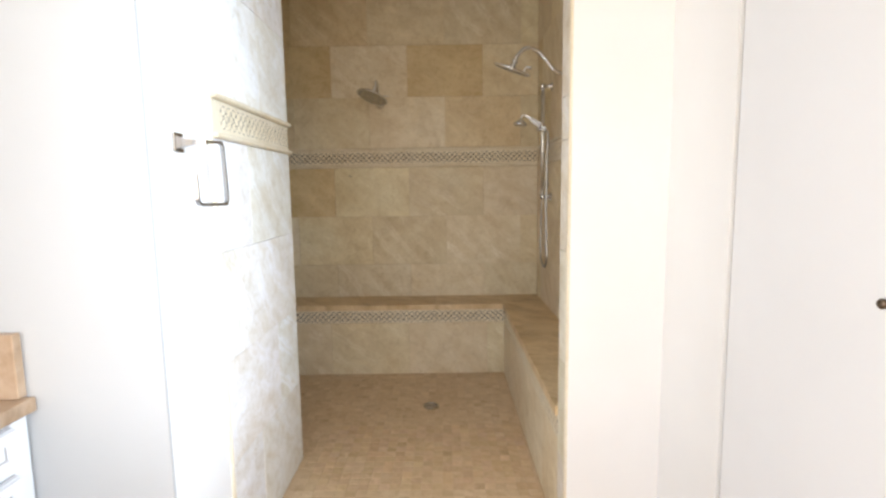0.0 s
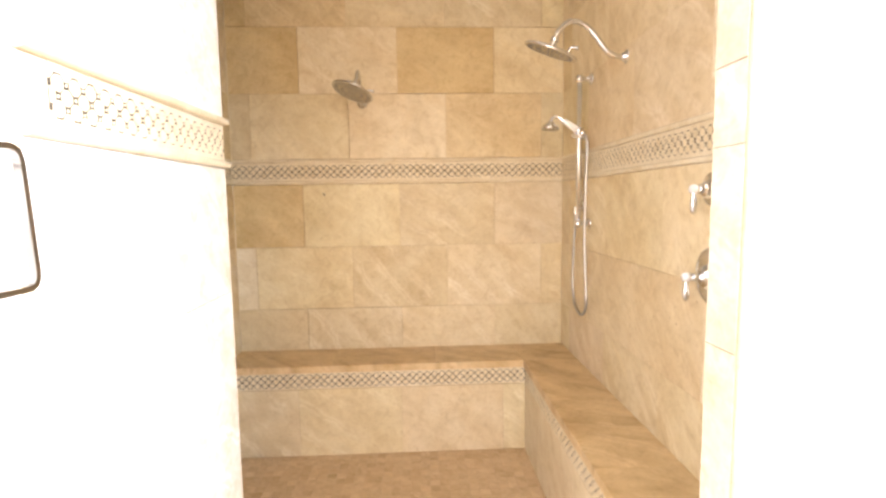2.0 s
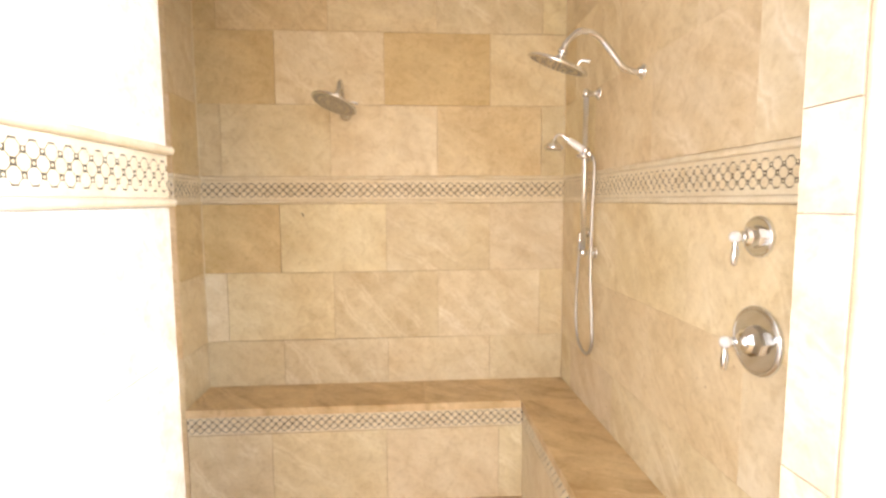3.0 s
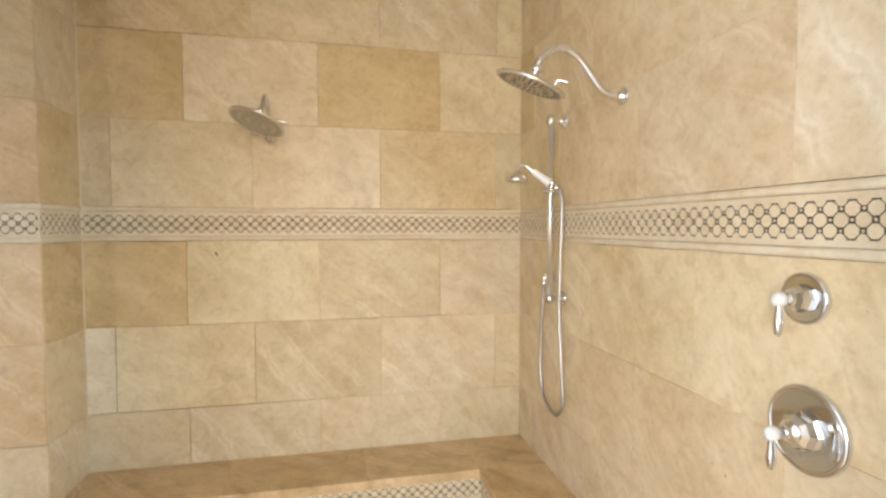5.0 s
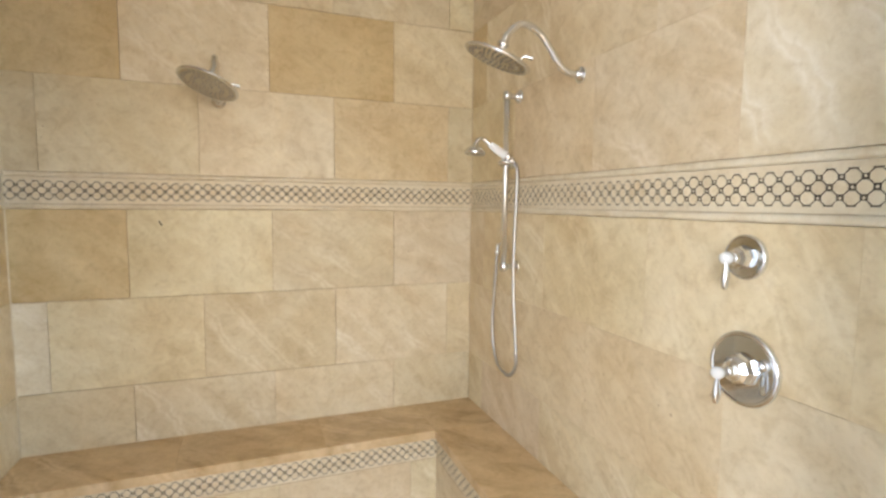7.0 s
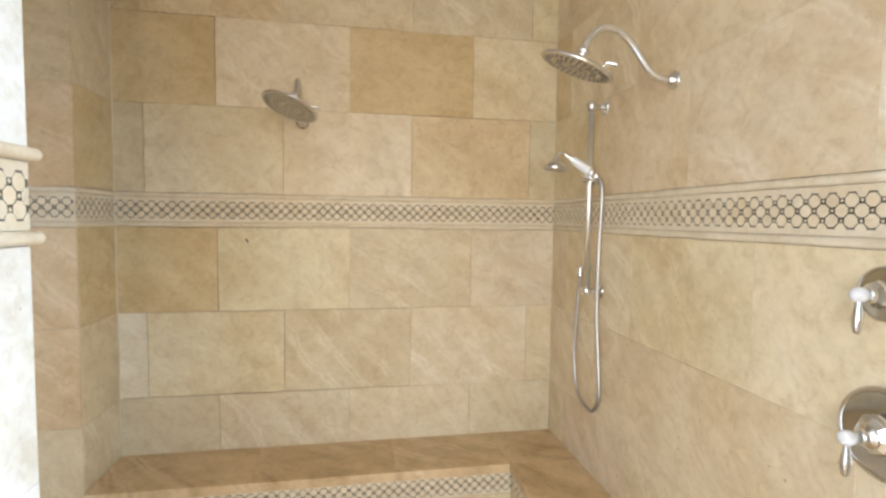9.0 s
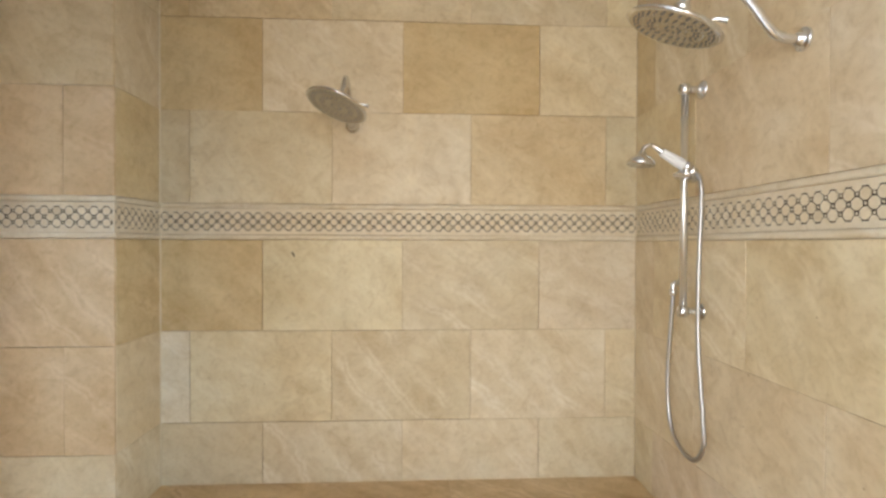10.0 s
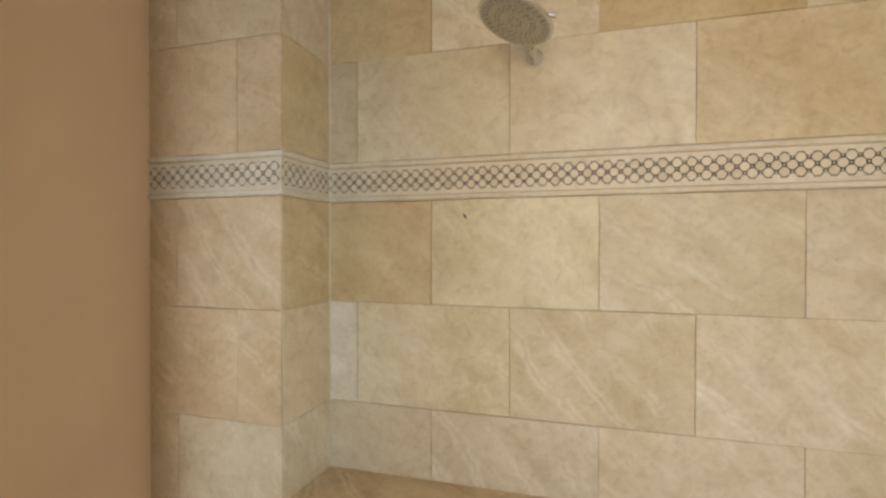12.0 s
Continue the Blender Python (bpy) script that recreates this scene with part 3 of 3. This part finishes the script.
def rain_head(name, label, wall_at, out, reach, rise, centre, normal, knob_way):
    """A shower arm that bends up and over from its flange, and a broad flat head; normal: the way that the face points."""
    t = thing(name, label, "shower head", wall_at, "rain shower heads")
    inv = Matrix.Translation(-Vector(wall_at))
    o, w, n, c = Vector(out), Vector(wall_at), Vector(normal).normalized(), Vector(centre)

    def keep(ob):
        ob.matrix_parent_inverse = inv
        return ob
    keep(part("flange", flange(w + o * 0.0005, o), CHROME, t, smooth=True))
    neck = c - n * 0.062
    prof = ((0.0, 0.0), (0.09, 0.0), (0.17, 0.03), (0.26, 0.15), (0.42, 0.60), (0.53, 0.86), (0.66, 1.0), (0.79, 0.99), (0.90, 0.80))
    last = neck - n * 0.012
    pts = []
    for a, b in prof:
        p = w + o * reach * a + Vector((0, 0, rise * b))
        p += (last - (w + o * reach * 0.97 + Vector((0, 0, rise * 0.62)))) * (a / 0.97) ** 3
        pts.append(p)
    pts += [last, neck]
    keep(part("arm", tube(pts, 0.0122, fine=6), CHROME, t, smooth=True))
    hp = toward(c, -n)
    ball = lathe([(0.0, 0.072), (0.012, 0.071), (0.0135, 0.064), (0.013, 0.058), (0.019, 0.052), (0.021, 0.045), (0.017, 0.038), (0.013, 0.034), (0.016, 0.028), (0.024, 0.022), (0.030, 0.016)], hp, steps=24)
    keep(part("swivel", ball, CHROME, t, smooth=True))
    R = 0.119
    body = lathe([(0.024, 0.020), (0.050, 0.016), (0.085, 0.011), (0.108, 0.006), (R - 0.003, 0.002), (R, -0.002), (R, -0.006), (R - 0.004, -0.0085), (R - 0.009, -0.009)], hp, steps=48)
    plate = keep(part("head_body", body, CHROME, t, smooth=True))
    face = lathe([(0.0, -0.0088), (0.030, -0.0090), (0.036, -0.0078), (0.042, -0.0090), (0.070, -0.0090), (0.075, -0.0078), (0.080, -0.0090), (R - 0.0085, -0.0088)], hp, steps=48)
    keep(part("spray_face", face, NOZZLE, t, "brushed spray face with nozzle rings"))
    bm = bmesh.new()
    for ring, (rad, count) in enumerate(((0.018, 8), (0.052, 18), (0.062, 20), (0.088, 28), (0.098, 32))):
        for i in range(count):
            a = 2 * math.pi * (i + 0.3 * ring) / count
            lathe([(0.0034, -0.0086), (0.0028, -0.0112), (0.0, -0.0114)], hp @ Matrix.Translation((rad * math.cos(a), rad * math.sin(a), 0)), bm, steps=6)
    tagged(keep(part("nozzle_pattern", bm, NOZZLE_DARK, t)), kind="stuff")
    k = Vector(knob_way)
    k = (k - k.dot(n) * n).normalized()
    base = c + k * 0.075 - n * 0.012
    bm = tube([base, base - n * 0.014, base + k * 0.006 - n * 0.025, base + k * 0.026 - n * 0.028, base + k * 0.036 - n * 0.028], lambda s: 0.0045 + 0.0035 * s * s, steps=10, fine=4)
    keep(part("spray_lever", bm, CHROME, t, smooth=True))
    return t


rain_head("rain_shower_head", "chrome rain shower head on the bench end wall", (0.808, 0.0, 2.083), (0, -1, 0), 0.275, 0.14, (0.786, -0.275, 2.100), (-0.31, -0.22, -0.92), (0.8, 0, -0.5))
rain_head("rain_shower_head", "chrome rain shower head with curved arm above slide bar", (W, -0.962, 2.098), (-1, 0, 0), 0.335, 0.14, (1.725, -0.962, 2.122), (-0.33, 0.19, -0.925), (0.75, -0.35, 0.0))

# ---- slide bar with hand shower ----
SB = (1.997, -0.513)
rail = thing("shower_slide_bar", "chrome vertical slide bar fixed to travertine wall", "slide bar", (W, SB[1], 1.35))
rinv = Matrix.Translation((-W, -SB[1], -1.35))


def keep_rail(ob):
    ob.matrix_parent_inverse = rinv
    return ob


keep_rail(part("bar", lathe([(0, 1.335), (0.0122, 1.335), (0.0122, 2.118), (0, 2.118)], Matrix.Translation((SB[0], SB[1], 0)), steps=20), BAR_CHROME, rail, smooth=True))
for z in (1.352, 2.108):
    bm = lathe([(0, 0), (0.031, 0.0), (0.031, 0.004), (0.027, 0.008), (0.018, 0.014), (0.0135, 0.022), (0.0125, 0.040), (0.0135, 0.052)], toward((W - 0.0005, SB[1], z), (-1, 0, 0)), steps=24)
    lathe([(0, -0.022), (0.010, -0.0205), (0.0180, -0.015), (0.0205, -0.004), (0.0205, 0.004), (0.0180, 0.015), (0.010, 0.0205), (0, 0.022)], Matrix.Translation((SB[0], SB[1], z)), bm, 24)
    keep_rail(part("bracket", bm, CHROME, rail, smooth=True))
bm = lathe([(0.0125, -0.020), (0.019, -0.018), (0.019, 0.018), (0.0125, 0.020)], Matrix.Translation((SB[0], SB[1], 1.838)), steps=24)
bm = tube([(SB[0], SB[1], 1.838), (1.992, -0.535, 1.838), (1.986, -0.556, 1.838)], 0.012, bm, 12, 4)
lathe([(0, -0.016), (0.017, -0.013), (0.019, 0.0), (0.017, 0.013), (0, 0.016)], toward((1.984, -0.556, 1.838), (-0.86, 0.0, 0.5)), bm, 20)
lathe([(0.0, -0.010), (0.036, -0.012), (0.042, -0.008), (0.040, -0.003), (0.024, 0.008), (0.016, 0.018), (0.0, 0.022)], toward((1.988, -0.541, 1.812), (0.34, 0.05, 0.94)), bm, 28)
keep_rail(part("slider", bm, CHROME, rail, smooth=True))

hand = thing("hand_shower", "hand shower with white porcelain handle in slide bar holder", "hand shower", (1.984, -0.556, 1.838))
hinv = Matrix.Translation((-1.984, 0.556, -1.838))


def keep_hand(ob):
    ob.matrix_parent_inverse = hinv
    return ob


grip = [(1.998, -0.558, 1.826), (1.97, -0.552, 1.845), (1.94, -0.546, 1.866), (1.905, -0.540, 1.890)]
keep_hand(part("handle", tube(grip, lambda s: 0.0115 + 0.0065 * math.sin(math.pi * min(1, 0.12 + 0.80 * s)), steps=18), PORCELAIN, hand, "white porcelain grip", True))
bm = tube([(1.908, -0.5405, 1.888), (1.898, -0.539, 1.896), (1.884, -0.537, 1.906)], lambda s: 0.011 - 0.003 * s, steps=14, fine=6)
tube([(1.890, -0.538, 1.902), (1.875, -0.535, 1.912), (1.858, -0.533, 1.911), (1.845, -0.531, 1.898), (1.842, -0.530, 1.880)], 0.0075, bm, 14, 6)
keep_hand(part("neck", bm, CHROME, hand, smooth=True))
hp = toward((1.839, -0.530, 1.860), (0.10, 0.0, 0.995))
keep_hand(part("spray_head", lathe([(0.0, 0.036), (0.010, 0.035), (0.013, 0.028), (0.017, 0.023), (0.028, 0.016), (0.039, 0.007), (0.046, -0.002), (0.0475, -0.009), (0.046, -0.014), (0.042, -0.015)], hp, steps=36), CHROME, hand, smooth=True))
keep_hand(part("spray_face", lathe([(0.0425, -0.0148), (0.040, -0.0165), (0.020, -0.0180), (0.0, -0.0182)], hp, steps=36), NOZZLE, hand, "dull grey spray face", True))
keep_hand(part("hose_nut", lathe([(0, -0.004), (0.012, -0.004), (0.013, 0.004), (0.013, 0.016), (0.009, 0.024), (0, 0.024)], toward((1.996, -0.557, 1.828), (0.72, -0.28, -0.5)), steps=18), CHROME, hand, smooth=True))
hose_line = [(2.010, -0.563, 1.817), (2.016, -0.572, 1.803), (2.019, -0.580, 1.768), (2.018, -0.582, 1.70), (2.015, -0.578, 1.55), (2.013, -0.577, 1.40), (2.011, -0.584, 1.25), (2.010, -0.602, 1.12), (2.010, -0.616, 1.02),
             (2.010, -0.622, 0.93), (2.008, -0.582, 0.872), (2.008, -0.515, 0.862), (2.010, -0.435, 0.895), (2.012, -0.392, 0.97), (2.014, -0.378, 1.08), (2.016, -0.386, 1.22), (2.018, -0.398, 1.35), (2.020, -0.402, 1.405)]
keep_hand(part("hose", tube(hose_line, 0.0072, steps=12, fine=26, ribs=0.0007), HOSE, hand, "flexible steel hose hanging in a loop", True))

outlet = thing("hose_outlet", "small chrome wall elbow feeding the shower hose", "hose outlet", (W, -0.400, 1.44))
oinv = Matrix.Translation((-W, 0.400, -1.44))
bm = flange((W - 0.0005, -0.400, 1.442), (-1, 0, 0), 0.026, 0.014)
tube([(W - 0.010, -0.400, 1.442), (W - 0.030, -0.4005, 1.441), (W - 0.039, -0.401, 1.432), (W - 0.040, -0.402, 1.415)], 0.0105, bm, 14, 6)
lathe([(0, -0.012), (0.0115, -0.012), (0.013, -0.006), (0.013, 0.008), (0.010, 0.012), (0, 0.012)], Matrix.Translation((W - 0.040, -0.402, 1.408)), bm, 18)
ob = part("elbow", bm, CHROME, outlet, smooth=True)
ob.matrix_parent_inverse = oinv

# ---- valves ----


def valve(name, label, y, z, R, reach):
    t = thing(name, label, "shower valve", (W, y, z), "shower valves")
    inv = Matrix.Translation((-W, -y, -z))
    wp = toward((W - 0.0005, y, z), (-1, 0, 0))
    s = R / 0.094

    def keep(ob):
        ob.matrix_parent_inverse = inv
        return ob
    keep(part("escutcheon", lathe([(0, 0.0), (R, 0.0), (R, 0.004), (R * 0.985, 0.008), (R * 0.95, 0.0105), (R * 0.92, 0.0112), (R * 0.895, 0.0105), (R * 0.875, 0.0085)], wp, steps=64), CHROME, t, smooth=True))
    keep(part("face_plate", lathe([(R * 0.876, 0.0085), (R * 0.868, 0.0100), (R * 0.30, 0.0100)], wp, steps=64), CHROME, t, "flat mirror-bright inner plate"))
    h = 0.30 * R + 0.010
    keep(part("hub", lathe([(h * 1.12, 0.0095), (h * 1.10, 0.020), (h * 0.92, 0.034), (h * 0.66, 0.043), (h * 0.62, 0.045)], wp, steps=8), CHROME, t, "eight-sided flared chrome hub"))
    keep(part("stem", lathe([(h * 0.64, 0.0425), (h * 0.60, 0.0475), (0.0150, 0.050), (0.0125, 0.053), (0.0115, reach - 0.016), (0.0140, reach - 0.013), (0.0140, reach - 0.006), (0, reach - 0.005)], wp, steps=36), CHROME, t, smooth=True))
    keep(part("lever", lathe([(0.0075, 0.0), (0.0065, -0.012), (0.0065, -0.020), (0.0095, -0.040), (0.0100, -0.052), (0.0075, -0.070), (0.0055, -0.074), (0.0, -0.077)], Matrix.Translation((W - reach, y, z)), steps=20), CHROME, t, smooth=True))
    keep(part("cap", lathe([(0.012, -0.010), (0.0145, -0.006), (0.0150, 0.002), (0.013, 0.009), (0.007, 0.013), (0, 0.014)], toward((W - reach, y, z), (-1, 0, 0)), steps=24), PORCELAIN, t, "white porcelain cap", True))
    return t


valve("diverter_valve", "small round chrome diverter valve with lever handle", -1.655, 1.510, 0.055, 0.068)
valve("mixer_valve", "large round chrome mixer valve with lever handle", -1.668, 1.238, 0.093, 0.090)

# ---- towel ring ----
ring = thing("towel_ring", "square open polished chrome towel ring on white wall", "towel ring", (JL, -2.585, 1.558))
tinv = Matrix.Translation((-JL, 2.585, -1.558))
RX = 0.612
wallx = JL - T + 0.0016
bm = boxes((wallx, wallx + 0.008, -2.611, -2.559, 1.530, 1.586), bevel=0.002)
ob = part("mounting_plate", bm, RING_DARK_CHROME, ring)
ob.matrix_parent_inverse = tinv
bm = bmesh.new()
sec = ((wallx + 0.006, 0.020), (wallx + 0.022, 0.012), (wallx + 0.050, 0.008), (RX + 0.006, 0.0075))
loops = [[bm.verts.new((x, -2.585 + a * h, 1.558 + b * h)) for a, b in ((-1, -1), (1, -1), (1, 1), (-1, 1))] for x, h in sec]
for A, B in zip(loops, loops[1:]):
    for i in range(4):
        bm.faces.new((A[i], A[(i + 1) % 4], B[(i + 1) % 4], B[i]))
bm.faces.new(loops[0])
bm.faces.new(loops[-1][::-1])
ob = part("post", bm, RING_DARK_CHROME, ring)
ob.matrix_parent_inverse = tinv


def flat_bar(line, half_x, half_n, bm):
    """A bar of rectangular section along a line that lies in a plane of constant x."""
    rings = []
    for i, p in enumerate(line):
        t = (line[min(i + 1, len(line) - 1)] - line[max(i - 1, 0)]).normalized()
        n = Vector((1, 0, 0)).cross(t)
        rings.append([bm.verts.new(p + Vector((a * half_x, 0, 0)) + n * b * half_n) for a, b in ((-1, -1), (1, -1), (1, 1), (-1, 1))])
    for A, B in zip(rings, rings[1:]):
        for i in range(4):
            bm.faces.new((A[i], A[(i + 1) % 4], B[(i + 1) % 4], B[i]))
    bm.faces.new(rings[0])
    bm.faces.new(rings[-1][::-1])
    return bm


def rounded(pts, r, fine=6):
    out = [Vector(pts[0])]
    for a, b, c in zip(pts, pts[1:], pts[2:]):
        a, b, c = Vector(a), Vector(b), Vector(c)
        p, q = b + (a - b).normalized() * r, b + (c - b).normalized() * r
        for k in range(fine + 1):
            s = k / fine
            out.append((1 - s) ** 2 * p + 2 * s * (1 - s) * b + s * s * q)
    return out + [Vector(pts[-1])]


loop = rounded([(RX, -2.592, 1.558), (RX, -2.472, 1.567), (RX, -2.459, 1.374), (RX, -2.652, 1.377), (RX, -2.657, 1.466)], 0.024)
ob = part("ring_bar", flat_bar(loop, 0.0058, 0.0042, bmesh.new()), RING_DARK_CHROME, ring)
ob.matrix_parent_inverse = tinv

# ---- vanity ----
vanity = thing("vanity_cabinet", "white painted vanity cabinet with panelled drawers", "cabinet", (-0.1, -3.1, 0))
vinv = Matrix.Translation((0.1, 3.1, 0))


def keep_van(ob):
    ob.matrix_parent_inverse = vinv
    return ob


VF = 0.138
body = keep_van(part("cabinet_body", boxes((-0.445, VF, -4.35, -2.745, 0.09, 0.815), (-0.445, VF - 0.06, -4.35, -2.745, 0.0, 0.09), bevel=0.003), CABINET_PAINT, vanity))
for y0, y1 in ((-3.17, -2.805), (-3.59, -3.215), (-4.01, -3.640)):
    for z0, z1 in ((0.688, 0.798), (0.465, 0.662), (0.12, 0.438)):
        d = keep_van(part("drawer_front", boxes((VF, VF + 0.018, y0, y1, z0, z1), bevel=0.003), CABINET_PAINT, vanity))
        bm = boxes((VF + 0.017, VF + 0.026, y0 + 0.004, y0 + 0.034, z0 + 0.004, z1 - 0.004), (VF + 0.017, VF + 0.026, y1 - 0.034, y1 - 0.004, z0 + 0.004, z1 - 0.004),
                   (VF + 0.017, VF + 0.026, y0 + 0.034, y1 - 0.034, z0 + 0.004, z0 + 0.034), (VF + 0.017, VF + 0.026, y0 + 0.034, y1 - 0.034, z1 - 0.034, z1 - 0.004), bevel=0.002)
        part("drawer_frame", bm, CABINET_PAINT, d)
        # Thin grey strips inside the panel frame and round the drawer front.
        bm = bmesh.new()
        for e, x in ((0.034, VF + 0.0192), (-0.003, VF + 0.0008)):
            ya, yb, za, zb = y0 + e, y1 - e, z0 + e, z1 - e
            box(bm, x - 0.001, x, ya, yb, za, za + 0.003)
            box(bm, x - 0.001, x, ya, yb, zb - 0.003, zb)
            box(bm, x - 0.001, x, ya, ya + 0.003, za + 0.003, zb - 0.003)
            box(bm, x - 0.001, x, yb - 0.003, yb, za + 0.003, zb - 0.003)
        part("glaze_line", bm, GROOVE_GREY, d, "grey lines in the panel grooves and round the drawer")
        yc, zc = (y0 + y1) / 2, (z0 + z1) / 2
        part("drawer_pull", tube([(VF + 0.017, yc - 0.045, zc), (VF + 0.040, yc - 0.035, zc - 0.004), (VF + 0.044, yc, zc - 0.010), (VF + 0.040, yc + 0.035, zc - 0.004), (VF + 0.017, yc + 0.045, zc)], 0.0055, steps=10, fine=5), HOSE, d, "small metal drawer pull", True)
        for c in d.children:
            c.matrix_parent_inverse = Matrix.Identity(4)
top = part("vanity_countertop", boxes((-0.448, 0.170, -4.37, -2.742, 0.817, 0.858), bevel=0.007), COUNTER_STONE)
tagged(top, "brown stone vanity countertop with rounded edge", "countertop")
splash = part("side_splash", boxes((-0.446, 0.145, -2.770, -2.742, 0.859, 1.040), bevel=0.004), COUNTER_STONE)
tagged(splash, "brown stone side splash standing on the countertop", "splashback")

# ---- closet door ----
door = part("door_1", boxes((2.112, 2.150, -3.222, -2.678, 0.012, 2.052), bevel=0.002), CABINET_PAINT)
tagged(door, "closed white painted closet door flush in the wall", "door", kind="structure")
bm = lathe([(0, 0), (0.012, 0.0), (0.012, 0.003), (0.005, 0.005), (0.0045, 0.012), (0.009, 0.016), (0.010, 0.021), (0.007, 0.025), (0, 0.026)], toward((2.1125, -3.187, 1.195), (-1, 0, 0)), steps=24)
part("door_knob", bm, BRONZE, door, "dark metal knob", True)

# ---- small floor mosaic ----
FP = 0.0508
FLOOR_TILE = slab_mesh("floor_tile", FP - 0.0010, FP - 0.0010, 0.006, 0.0006, FLOOR_PIECE)
co, fs = [], []
for ix in range(46):
    for iy in range(37):
        x, y = LEFT + 0.022 + FP * (ix + 0.5), BY - 0.002 - FP * (iy + 0.5)
        if x > BX - 0.02 or (x < JL + 0.02 and y < -1.62):
            continue
        if math.hypot(x - 1.203, y + 0.918) < 0.066:
            continue
        tilt = pose(x, y, -0.006 + rng.uniform(-0.0003, 0.0003), rng.uniform(-0.25, 0.25), rng.uniform(-0.25, 0.25), rng.uniform(-0.6, 0.6))
        if 0.60 < x and -1.83 < y < -1.18:
            k = rng.uniform(0.96, 1.04)
            piece("floor_tile", FLOOR_TILE, shower_floor, tilt, (k, k * rng.uniform(0.95, 1.0), k * rng.uniform(0.9, 1.0)))
        else:
            b = len(co)
            co += [tuple(tilt @ v.co) for v in FLOOR_TILE.vertices]
            fs += [tuple(b + i for i in p.vertices) for p in FLOOR_TILE.polygons]
me = bpy.data.meshes.new("floor_mosaic")
me.from_pydata(co, [], fs)
me.materials.append(FLOOR_STONE)
ob = new("floor_mosaic", me)
ob.parent = shower_floor
tagged(ob, "small beige travertine mosaic tiles", kind="stuff")
